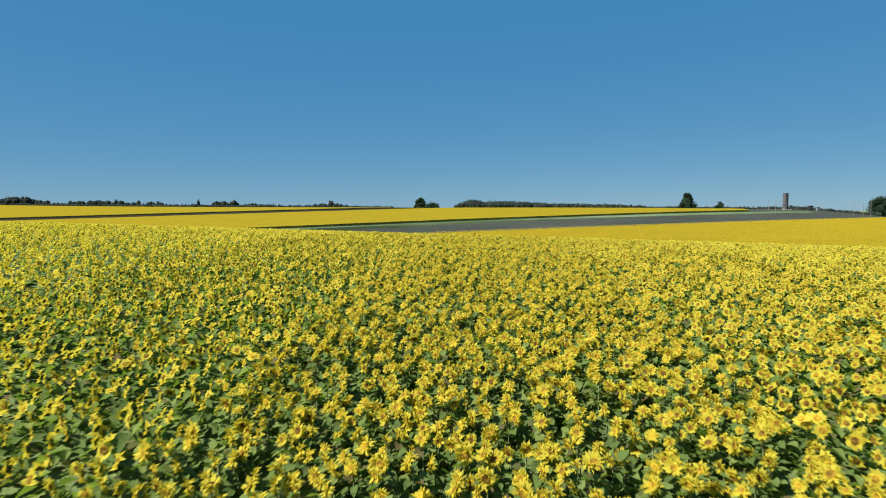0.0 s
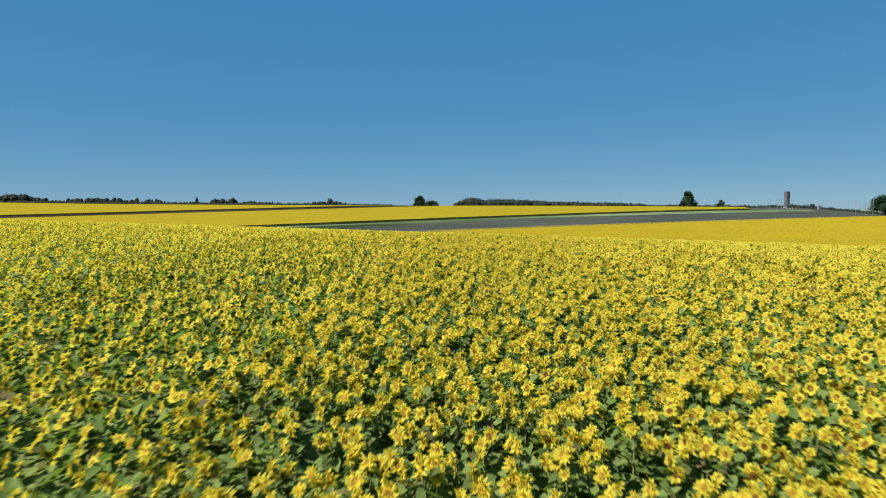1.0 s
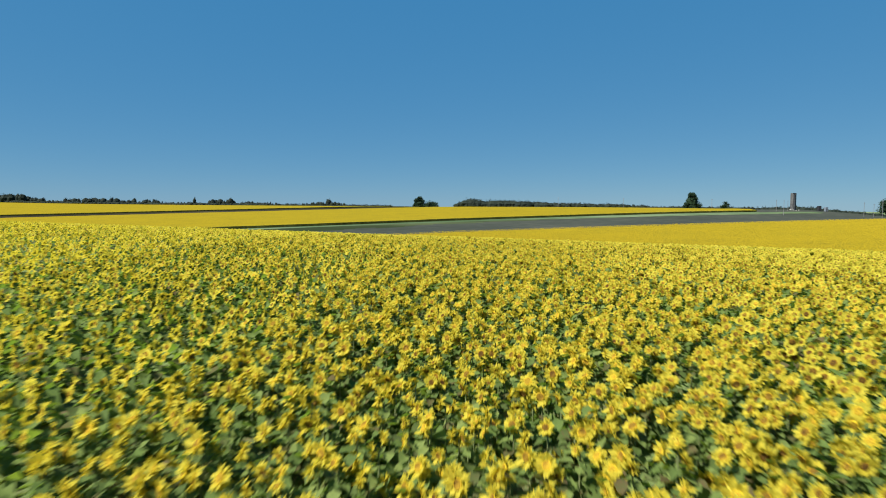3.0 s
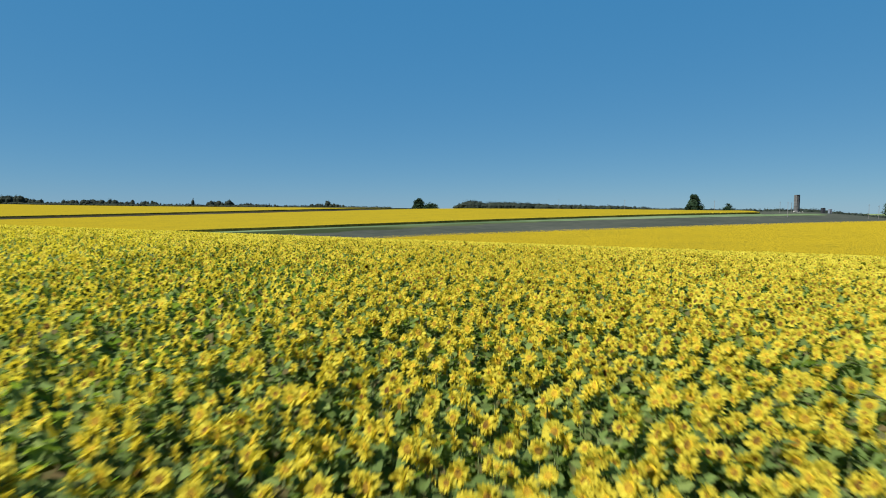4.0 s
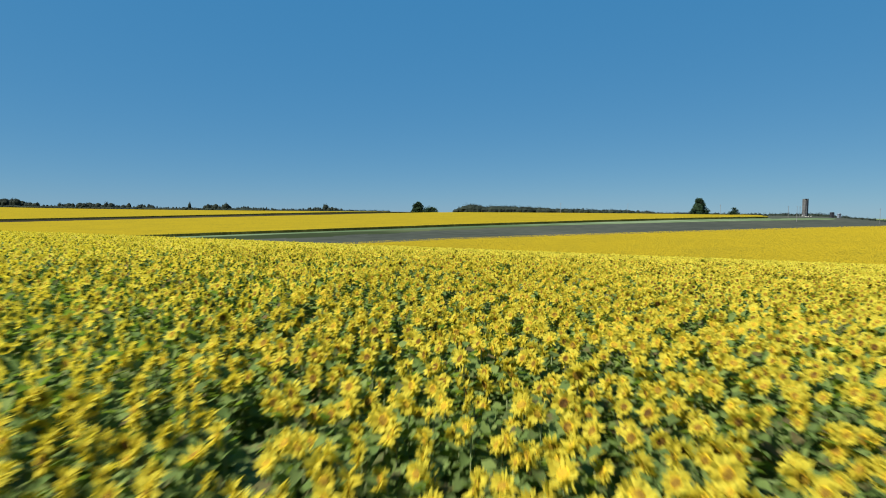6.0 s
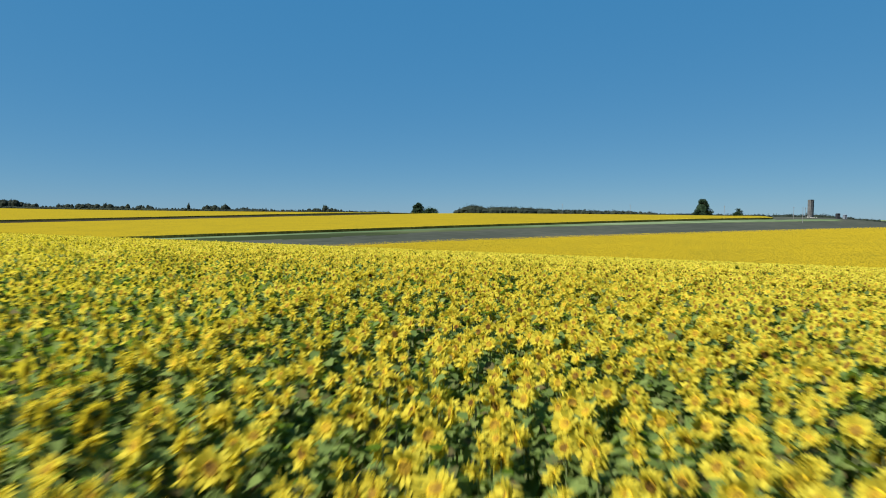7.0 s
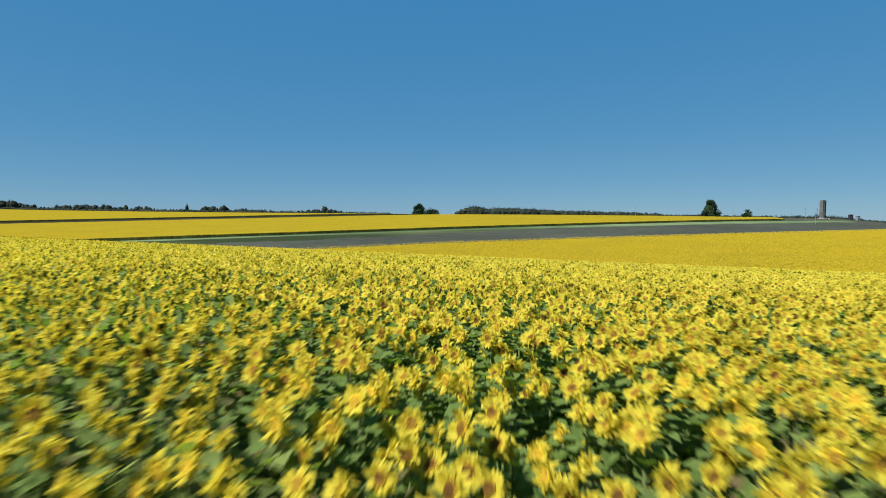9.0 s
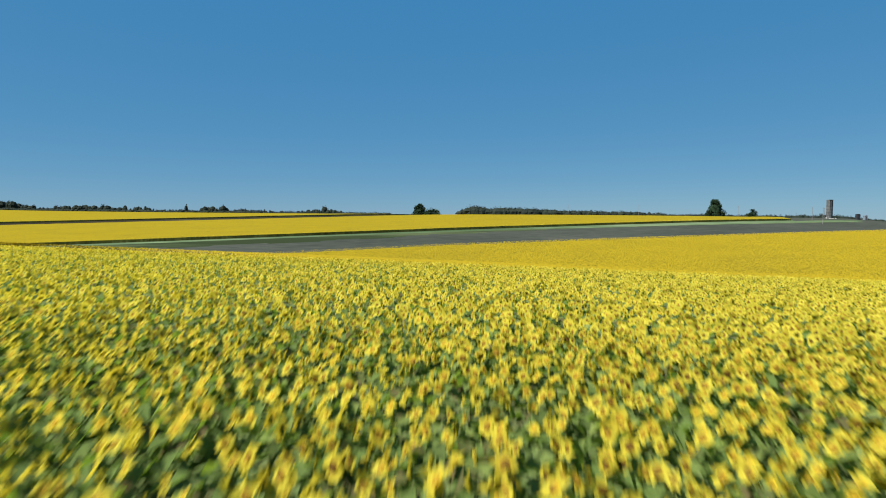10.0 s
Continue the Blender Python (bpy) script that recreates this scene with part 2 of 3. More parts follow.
def crop_field(name, xs, us, label):
    """A far field of sunflowers: the sheet of heads, the dark wall of stems along its edges, and plants standing out at the near edge."""
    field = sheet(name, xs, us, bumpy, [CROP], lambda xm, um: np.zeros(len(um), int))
    rows = []
    for u in (us[0], us[-1]):
        Y = u + 0.5 * xs
        rows.append((xs, Y))
    rows.append((np.full(len(us), xs[-1]), us + 0.5 * xs[-1]))
    verts, faces = [], []
    for X, Y in rows:
        base, z, top = len(verts), land(X, Y), bumpy(X, Y, None)
        for q in range(len(X)):
            verts += [(X[q], Y[q], z[q] - 0.1), (X[q], Y[q], top[q])]
        faces += [(base + 2 * q, base + 2 * q + 2, base + 2 * q + 3, base + 2 * q + 1) for q in range(len(X) - 1)]
    wall = mesh_object("stem_wall", verts, faces, [EDGE])
    wall.parent = field
    tagged(field, label, "sunflower field", kind="stuff")
    return field


far_x = steps([(-900, -300, 12), (-300, FIELD_END, 4)])
middle = crop_field("sunflower_field", far_x, steps([(U_VERGE, U_VERGE + 40, 2.5), (U_VERGE + 40, U_LANE, 7)]), "ripe yellow sunflower field on the far slope, dark stems along its edge")
upper = crop_field("sunflower_field", steps([(-1500, -300, 14), (-300, 30, 8)]), steps([(U_LANE_END, U_TOP, 11)]), "distant yellow sunflower field below the hilltop trees")


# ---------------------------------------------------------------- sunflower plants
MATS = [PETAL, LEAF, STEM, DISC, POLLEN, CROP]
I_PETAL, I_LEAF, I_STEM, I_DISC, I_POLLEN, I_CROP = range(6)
rng = np.random.default_rng(11)


class Shape:
    """Vertices, triangles and their materials, gathered piece by piece."""

    def __init__(self):
        self.v, self.f, self.m = [], [], []

    def add(self, verts, faces, material):
        b = len(self.v)
        self.v += [tuple(p) for p in verts]
        self.f += [tuple(b + i for i in t) for t in faces]
        self.m += [material] * len(faces)

    def arrays(self):
        return np.array(self.v, float), np.array(self.f, int), np.array(self.m, int)


def petals_shape(s, r, count=26, radius=0.134, inner=0.050, rows=2):
    """Ray petals round a head that faces +z: many, narrow, pointed, the tips curling back or forward."""
    z = np.array([0, 0, 1.0])
    for row in range(rows):
        n = count - 7 * row
        for k in range(n):
            a = 2 * math.pi * (k + 0.5 * row + r.uniform(-0.3, 0.3)) / n
            long = radius * r.uniform(0.78, 1.12) * (1 - 0.10 * row)
            lift = r.uniform(-0.095, 0.075) + 0.020 * row
            half = 0.022 * r.uniform(0.8, 1.25)
            twist = r.uniform(-0.012, 0.012)
            c, w = np.array([math.cos(a), math.sin(a), 0]), np.array([-math.sin(a), math.cos(a), 0])
            mid, rise = inner + (long - inner) * 0.60, 0.010 + lift * 0.35
            s.add([c * (inner - 0.02) - z * 0.004, c * mid + w * half + z * (rise + twist), c * mid - w * half + z * (rise - twist), c * long + z * lift],
                  [(0, 2, 1), (1, 2, 3)], I_PETAL)


def disc_shape(s, radius=0.064, sides=8):
    """The domed disc: a golden rim of open florets round the browner middle."""
    ring = [(math.cos(2 * math.pi * k / sides), math.sin(2 * math.pi * k / sides)) for k in range(sides)]
    v = [(radius * x, radius * y, -0.002) for x, y in ring] + [(radius * 0.86 * x, radius * 0.86 * y, 0.013) for x, y in ring] + [(radius * 0.70 * x, radius * 0.70 * y, 0.016) for x, y in ring]
    f = []
    for q in (0, sides):
        for k in range(sides):
            j = (k + 1) % sides
            f += [(q + k, q + j, q + sides + j), (q + k, q + sides + j, q + sides + k)]
    s.add(v, f, I_POLLEN)
    v = [(radius * 0.70 * x, radius * 0.70 * y, 0.0155) for x, y in ring] + [(0, 0, 0.008)]
    s.add(v, [(k, (k + 1) % sides, sides) for k in range(sides)], I_DISC)


def cup_shape(s, r, radius=0.049, sides=6):
    """The green back of a head with its pointed bracts."""
    ring = [(math.cos(2 * math.pi * k / sides), math.sin(2 * math.pi * k / sides)) for k in range(sides)]
    v = [(radius * x, radius * y, -0.006) for x, y in ring] + [(0.02 * x, 0.02 * y, -0.045) for x, y in ring]
    f = []
    for k in range(sides):
        j = (k + 1) % sides
        f += [(k, sides + k, sides + j), (k, sides + j, j)]
    s.add(v, f, I_LEAF)
    for k in range(0, sides, 2):
        a = 2 * math.pi * (k + r.uniform(-0.2, 0.2)) / sides
        c, w = np.array([math.cos(a), math.sin(a), 0]), np.array([-math.sin(a), math.cos(a), 0])
        s.add([c * radius * 0.9 + w * 0.014 - (0, 0, 0.012), c * radius * 0.9 - w * 0.014 - (0, 0, 0.012), c * radius * 1.55 - (0, 0, r.uniform(0.0, 0.03))], [(0, 1, 2)], I_LEAF)


def leaf_points(r, long, wide):
    """A heart-shaped, drooping leaf folded along its midrib, growing along +x from the stem."""
    d, st = r.uniform(0.05, 0.25), 0.07
    bend = lambda q: -d * long * q * q * 1.6 + 0.05 * q
    up = r.uniform(0.01, 0.05)
    v = [(st, 0, bend(0)), (st + long, 0, bend(1.0))]
    for sgn in (1, -1):
        v += [(st + long * 0.06, sgn * wide * 0.42, up - r.uniform(0, 0.02)), (st + long * 0.52, sgn * wide * 0.42, bend(0.52) + up - r.uniform(0, 0.03))]
    v += [(0, 0.005, -0.03), (0, -0.005, -0.03)]
    return v, [(0, 3, 2), (0, 1, 3), (0, 4, 5), (0, 5, 1)], [(6, 7, 0)]


def turn_z(v, a):
    c, s_ = math.cos(a), math.sin(a)
    return [(c * x - s_ * y, s_ * x + c * y, z) for x, y, z in v]


def leaves_shape(s, r, count=21):
    for k in range(count):
        q = k / (count - 1)
        z = 0.70 + 0.73 * q ** 0.62 + r.uniform(-0.05, 0.05)
        long = (0.215 - 0.08 * q) * r.uniform(0.75, 1.15)
        v, f, _ = leaf_points(r, long, long * r.uniform(0.82, 1.0))
        tilt, lean = r.uniform(-0.8, 0.35), r.uniform(-0.65, 0.65)
        v = [(x, y, zz + x * tilt + y * lean) for x, y, zz in v]
        v = turn_z(v, k * 2.4 + r.uniform(-0.4, 0.4))
        v = [(x, y, zz + z) for x, y, zz in v]
        s.add(v, f, I_LEAF)


def stem_shape(s, neck=(0.0, 0.0), height=1.5, sides=4):
    rings = [(0, 0, 0, 0.016), (neck[0], neck[1], height, 0.011)]
    v = []
    for x, y, z, rad in rings:
        v += [(x + rad * math.cos(2 * math.pi * k / sides), y + rad * math.sin(2 * math.pi * k / sides), z) for k in range(sides)]
    f = []
    for g in range(len(rings) - 1):
        for k in range(sides):
            a, b = g * sides + k, g * sides + (k + 1) % sides
            f += [(a, b, b + sides), (a, b + sides, a + sides)]
    s.add(v, f, I_STEM)


def near_head(r):
    s = Shape()
    petals_shape(s, r)
    disc_shape(s)
    cup_shape(s, r)
    return s.arrays()


def near_body(r):
    s = Shape()
    stem_shape(s, (0, 0), 1.47, 3)
    leaves_shape(s, r)
    return s.arrays()


def middle_head(r):
    s = Shape()
    n = 10
    ring = []
    for k in range(2 * n):
        a = math.pi * (k + r.uniform(-0.2, 0.2)) / n
        q = 0.130 * r.uniform(0.66, 1.16) if k % 2 else 0.112 * r.uniform(0.75, 1.05)
        ring.append((q * math.cos(a), q * math.sin(a), r.uniform(-0.075, 0.075) if k % 2 else r.uniform(-0.025, 0.035)))
    inn = [(0.05 * math.cos(math.pi * k / n), 0.05 * math.sin(math.pi * k / n), 0.0) for k in range(0, 2 * n, 2)]
    f = []
    for k in range(n):
        a, b, c = 2 * k, 2 * k + 1, (2 * k + 2) % (2 * n)
        i, j = 2 * n + k, 2 * n + (k + 1) % n
        f += [(i, a, b), (i, b, c), (i, c, j)]
    s.add(ring + inn, f, I_PETAL)
    hexa = [(0.062 * math.cos(math.pi * k / 3), 0.062 * math.sin(math.pi * k / 3), 0.004) for k in range(6)]
    s.add(hexa + [(0, 0, 0.016)], [(k, (k + 1) % 6, 6) for k in range(6)], I_POLLEN)
    s.add([(x * 0.78, y * 0.78, 0.0145) for x, y, _ in hexa], [(0, 1, 2), (0, 2, 3), (0, 3, 4), (0, 4, 5)], I_DISC)
    s.add([(0.07, 0, -0.010), (-0.035, 0.06, -0.010), (-0.035, -0.06, -0.010), (0, 0, -0.045)], [(0, 3, 1), (1, 3, 2), (2, 3, 0)], I_LEAF)
    return s.arrays()


def middle_body(r):
    s = Shape()
    for k in range(7):
        q = k / 6
        a, z, long = k * 2.4 + r.uniform(-0.4, 0.4), 0.80 + 0.54 * q + r.uniform(-0.05, 0.05), (0.29 - 0.10 * q) * r.uniform(0.85, 1.15)
        lean = r.uniform(-0.55, 0.55)
        v = [(0.04, 0, 0), (0.10 + long * 0.35, long * 0.45, 0.02 + lean * long * 0.45), (0.10 + long, 0, -r.uniform(0.04, 0.20)), (0.10 + long * 0.35, -long * 0.45, 0.02 - lean * long * 0.45)]
        s.add([(x, y, zz + z) for x, y, zz in turn_z(v, a)], [(0, 2, 1), (0, 3, 2)], I_LEAF)
    return s.arrays()


def far_head(r):
    s = Shape()
    n = 6
    ring = [(0.122 * r.uniform(0.7, 1.2) * math.cos(2 * math.pi * k / n), 0.122 * r.uniform(0.75, 1.1) * math.sin(2 * math.pi * k / n), r.uniform(-0.06, 0.06)) for k in range(n)]
    s.add(ring + [(0, 0, 0.0)], [(k, (k + 1) % n, n) for k in range(n)], I_PETAL)
    s.add([(0.074, 0, 0.012), (-0.037, 0.064, 0.012), (-0.037, -0.064, 0.012)], [(0, 1, 2)], I_DISC)
    return s.arrays()


def far_body(r):
    s = Shape()
    for k in range(3):
        a, z, long = k * 2.4 + r.uniform(-0.6, 0.6), 0.86 + 0.13 * k, 0.30
        v = [(0.0, 0, 0), (long * 0.5, long * 0.45, r.uniform(-0.15, 0.10)), (long, 0, -r.uniform(0.06, 0.22)), (long * 0.5, -long * 0.45, r.uniform(-0.15, 0.10))]
        s.add([(x, y, zz + z) for x, y, zz in turn_z(v, a)], [(0, 2, 1), (0, 3, 2)], I_LEAF)
    return s.arrays()


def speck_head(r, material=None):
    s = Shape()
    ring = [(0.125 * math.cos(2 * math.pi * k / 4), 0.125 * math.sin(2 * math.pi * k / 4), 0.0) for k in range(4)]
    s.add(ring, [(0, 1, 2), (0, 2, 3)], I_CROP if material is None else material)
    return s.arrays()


def flank_head(r):
    s = Shape()
    ring = [(0.12 * math.cos(2 * math.pi * k / 5), 0.12 * math.sin(2 * math.pi * k / 5), r.uniform(-0.03, 0.03)) for k in range(5)]
    s.add(ring, [(0, 1, 2), (0, 2, 3), (0, 3, 4)], I_PETAL)
    return s.arrays()


def facing(n, spread=1.0, rise=9.0):
    """Rotations of heads that face +z: most look towards the morning light, some up, some nodding."""
    az = np.radians(241 + rng.normal(0, 27 * spread, n))       # compass degrees
    el = np.radians(np.clip(rise + rng.normal(0, 22 * spread, n), -60, 80))
    z = np.stack([np.sin(az) * np.cos(el), np.cos(az) * np.cos(el), np.sin(el)], -1)
    ref = np.stack([np.cos(az), -np.sin(az), 0 * az], -1)
    y = np.cross(z, ref)
    spin = rng.uniform(0, 2 * np.pi, n)[:, None]
    x = ref * np.cos(spin) + y * np.sin(spin)
    return np.stack([x, np.cross(z, x), z], -1)


def about_z(n):
    a = rng.uniform(0, 2 * np.pi, n)
    c, s_, o, i = np.cos(a), np.sin(a), 0 * a, 1 + 0 * a
    return np.stack([np.stack([c, -s_, o], -1), np.stack([s_, c, o], -1), np.stack([o, o, i], -1)], -2)


def joined(name, stands, heads, bodies, label, head_size=1.0, spread=1.0, rise=9.0):
    """One mesh of many plants, from a few shapes of head and body. stands: rows of x, y, ground, height."""
    vs, fs, ms, base = [], [], [], 0
    n = len(stands)
    kind = rng.integers(0, len(heads), n)
    R, B = facing(n, spread, rise), about_z(n)
    scale = rng.normal(0.97, 0.17, n).clip(0.6, 1.22) * head_size * 0.93
    for k in range(len(heads)):
        pick = np.where(kind == k)[0]
        if not len(pick):
            continue
        P, H = stands[pick, :3], stands[pick, 3]
        jobs = [(heads[k], R[pick] * scale[pick, None, None], P + np.stack([0 * H, 0 * H, H], -1) + R[pick][:, :, 2] * 0.06)]
        if bodies:
            grow = np.stack([0.7 + 0.3 * H / 1.5, 0.7 + 0.3 * H / 1.5, H / 1.5], -1)
            jobs.append((bodies[k], B[pick] * grow[:, :, None], P))
        for (v, f, m), rot, at in jobs:
            out = np.einsum("nij,vj->nvi", rot, v) + at[:, None]
            vs.append(out.reshape(-1, 3))
            fs.append((f[None] + base + (np.arange(len(pick)) * len(v))[:, None, None]).reshape(-1, 3))
            ms.append(np.tile(m, len(pick)))
            base += len(v) * len(pick)
    V, Fc, Mi = np.concatenate(vs), np.concatenate(fs), np.concatenate(ms)
    me = bpy.data.meshes.new(name)
    me.vertices.add(len(V))
    me.vertices.foreach_set("co", V.astype(np.float32).ravel())
    me.loops.add(len(Fc) * 3)
    me.loops.foreach_set("vertex_index", Fc.astype(np.int32).ravel())
    me.polygons.add(len(Fc))
    me.polygons.foreach_set("loop_start", np.arange(0, len(Fc) * 3, 3, dtype=np.int32))
    me.polygons.foreach_set("material_index", Mi.astype(np.int32))
    for m in MATS:
        me.materials.append(m)
    me.update(calc_edges=True)
    ob = new(name, me)
    return tagged(ob, label, "sunflowers", kind="stuff")


# ---- where the plants stand: drilled rows along the flight, 0.45 m apart
ROW, GAP = 0.45, 0.215


def drilled(x0, x1, y0, y1):
    rows = np.arange(math.floor(x0 / ROW), math.ceil(x1 / ROW)) * ROW
    along = np.arange(y0, y1, GAP)
    X, Y = np.meshgrid(rows, along)
    X, Y = X.ravel() + rng.normal(0, 0.15, X.size), Y.ravel() + rng.uniform(-0.15, 0.15, X.size)
    keep = rng.random(X.size) > 0.04 + 0.04 * np.clip((Y - 12) / 30, 0, 1)        # the stand thins up the slope
    X, Y = X[keep], Y[keep]
    return X, Y


X, Y = drilled(-190, 330, -40.0, 390)
u = Y - 0.5 * X
ahead = (np.abs(X - 0.03 * Y) < 0.80 * (Y + 1.5) + 2.0) & (Y > 2)
beside = ~ahead & (np.abs(X - 0.07 * Y) < 40) & (Y > -12) & (Y < 66) & (rng.random(len(X)) < 0.85)
flank = ~ahead & ~beside & (np.abs(X - 0.07 * Y) < 60) & (Y < 80) & (rng.random(len(X)) < 0.3)
kept = (ahead | beside | flank) & (u < U_CROP - 0.3)
X, Y, beside, flank = X[kept], Y[kept], beside[kept], flank[kept]
Z = land(X, Y)
patchy = np.array([noise.noise((a * 0.22, b * 0.22, 3.0)) for a, b in zip(X, Y)])
tall = 1.53 + 0.07 * patchy + rng.normal(0, 0.065, len(X)) - np.where(rng.random(len(X)) < 0.08, rng.uniform(0.1, 0.3, len(X)), 0)
stands = np.stack([X, Y, Z, tall], -1)
# distance from the flown line, ahead of it and to its sides
side = np.abs(X - 0.07 * Y)
reach = np.maximum(side / 0.72 * 0.75, np.maximum(Y - 53.5, 0) + 3)
reach = np.where(flank | beside, 999, reach)
near = (reach < 4.8)
mid = (reach >= 4.8) & (reach < 15)
far = (reach >= 15) & (reach < 75) & (rng.random(len(X)) < np.clip(1.15 - 0.014 * reach, 0.34, 1))
speck = ~flank & ~beside & (reach >= 75) & (rng.random(len(X)) < 0.3)
# the three hundred that the flight passes nearest
close = np.where(near, np.hypot(X - 0.07 * Y, (Y - 54.5) * 0.5), 1e9)
single = np.zeros(len(X), bool)
single[np.argsort(close)[:300]] = True
hr = random.Random(5)
near_heads, near_bodies = [near_head(hr) for _ in range(6)], [near_body(hr) for _ in range(6)]
joined("sunflower_crop", stands[near & ~single], near_heads, near_bodies, "flowering sunflower crop, yellow heads above broad green leaves")
joined("sunflower_crop", stands[mid], [middle_head(hr) for _ in range(5)], [middle_body(hr) for _ in range(5)], "flowering sunflower crop farther up the field")
joined("sunflower_crop", stands[far], [far_head(hr) for _ in range(4)], [far_body(hr) for _ in range(4)], "flowering sunflower crop along the brow of the field", 1.04)
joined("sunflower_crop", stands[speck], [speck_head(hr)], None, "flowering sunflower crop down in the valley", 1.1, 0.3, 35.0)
joined("sunflower_crop", stands[beside], [far_head(hr) for _ in range(4)], [far_body(hr) for _ in range(4)], "flowering sunflower crop beside the flown rows")
joined("sunflower_crop", stands[flank], [flank_head(hr) for _ in range(3)], None, "flowering sunflower crop along the flanks of the field", 1.3)


# the leaf mass below the heads, where single leaves can no longer be told apart
def mass_height(X, Y, W):
    h = np.array([noise.noise((a * 1.1, b * 1.1, 0.0)) for a, b in zip(X.ravel(), Y.ravel())]).reshape(X.shape)
    sd = np.abs(X - 0.07 * Y)
    rc = np.maximum(sd / 0.72 * 0.75, np.maximum(Y - 53.5, 0) + 3)
    return land(X, Y) + np.clip(1.0 + (rc - 8) * 0.01, 1.0, 1.05) + 0.16 * h


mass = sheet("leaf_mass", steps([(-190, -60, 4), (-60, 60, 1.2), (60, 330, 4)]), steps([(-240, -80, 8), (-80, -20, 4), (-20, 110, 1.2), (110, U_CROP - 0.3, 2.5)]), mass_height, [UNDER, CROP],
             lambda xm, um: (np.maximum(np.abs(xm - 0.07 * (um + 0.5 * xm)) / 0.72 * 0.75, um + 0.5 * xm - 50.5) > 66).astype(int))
tagged(mass, "dense green sunflower leaves between the rows", "leaves", kind="stuff")


# ---- the plants nearest the flight, each a thing of its own
def part(name, shape, materials, parent, label=""):
    v, f, m = shape.arrays()
    me = bpy.data.meshes.new(name)
    me.from_pydata(v.tolist(), [], f.tolist())
    used = sorted(set(m.tolist()))
    for q in used:
        me.materials.append(materials[q])
    me.polygons.foreach_set("material_index", np.array([used.index(q) for q in m], np.int32))
    me.update()
    ob = new(name, me)
    ob.parent = parent
    if label:
        ob["label"] = label
    return ob


def placed(name, data, parent, m):
    ob = new(name, data)
    ob.parent = parent
    ob.matrix_basis = m
    return ob


def leaf_mesh(r):
    s = Shape()
    long = 0.22
    v, f, stalk = leaf_points(r, long, long * 0.9)
    s.add(v, f + stalk, I_LEAF)
    me = bpy.data.meshes.new("leaf")
    me.from_pydata(s.v, [], s.f)
    me.materials.append(LEAF)
    return me


LEAVES = [leaf_mesh(hr) for _ in range(5)]


def sunflower(turn, nod, twist):
    """One plant: root, stem, leaves, and a head with petals and disc. Head at 1.5 m, facing compass degrees turn, nod above level."""
    root = new("sunflower")
    s = Shape()
    stem_shape(s, (0.0, 0.0), 1.47, 6)
    part("stem", s, MATS, root)
    for k in range(15):
        q = k / 14
        size = (1.05 - 0.38 * q) * hr.uniform(0.85, 1.15)
        m = Matrix.Translation((0, 0, 0.70 + 0.73 * q ** 0.62)) @ pose(0, 0, 0, 0, hr.uniform(-26, 18), math.degrees(k * 2.4 + twist)) @ Matrix.Scale(size, 4)
        placed("leaf", hr.choice(LEAVES), root, m)
    a, e = radians(turn), radians(nod)
    way = Vector((math.sin(a) * math.cos(e), math.cos(a) * math.cos(e), math.sin(e)))
    s = Shape()
    cup_shape(s, hr)
    head = part("flower_head", s, MATS, root)
    head.matrix_basis = Matrix.Translation(Vector((0, 0, 1.5)) + way * 0.06) @ way.to_track_quat("Z", "Y").to_matrix().to_4x4() @ Matrix.Scale(0.91, 4)
    s = Shape()
    petals_shape(s, hr)
    part("petals", s, MATS, head, "bright yellow ray petals")
    s = Shape()
    disc_shape(s)
    part("disc", s, MATS, head, "brown disc with golden rim")
    return tagged(root, "tall green sunflower with yellow petals and golden brown disc", "sunflower", "sunflowers in the crop rows")


rows1 = stands[single]
kinds = [sunflower(241 + hr.gauss(0, 20), 9 + hr.gauss(0, 22), hr.uniform(0, 6)) for _ in range(min(20, len(rows1)))]
for n, (x, y, z, h) in enumerate(rows1.tolist()):
    m = pose(x, y, z, 0, 0, hr.gauss(0, 20)) @ Matrix.Diagonal((h / 1.5 * hr.uniform(0.9, 1.1),) * 2 + (h / 1.5, 1))
    if n < len(kinds):
        kinds[n].matrix_basis = m
    else:
        copy_thing(kinds[n % len(kinds)], m)


# ---------------------------------------------------------------- trees
def tube(s, a, b, ra, rb, material=0, sides=6):
    a, b = Vector(a), Vector(b)
    q = (b - a).to_track_quat("Z", "Y").to_matrix()
    v = [a + q @ Vector((ra * math.cos(2 * math.pi * k / sides), ra * math.sin(2 * math.pi * k / sides), 0)) for k in range(sides)]
    v += [b + q @ Vector((rb * math.cos(2 * math.pi * k / sides), rb * math.sin(2 * math.pi * k / sides), 0)) for k in range(sides)]
    s.add(v, [t for k in range(sides) for t in ((k, (k + 1) % sides, sides + (k + 1) % sides), (k, sides + (k + 1) % sides, sides + k))], material)


def clump(s, r, at, size, material=0):
    """A tuft of three leaf blades at odd angles."""
    for _ in range(3):
        d = Vector((r.gauss(0, 1), r.gauss(0, 1), r.gauss(0, 0.7))).normalized()
        w = d.orthogonal().normalized()
        c = Vector(at) + Vector((r.gauss(0, 0.4), r.gauss(0, 0.4), r.gauss(0, 0.4))) * size
        s.add([c - d * size * 0.6, c + w * size * 0.45, c + d * size * 0.6, c - w * size * 0.45], [(0, 1, 2), (0, 2, 3)], material)


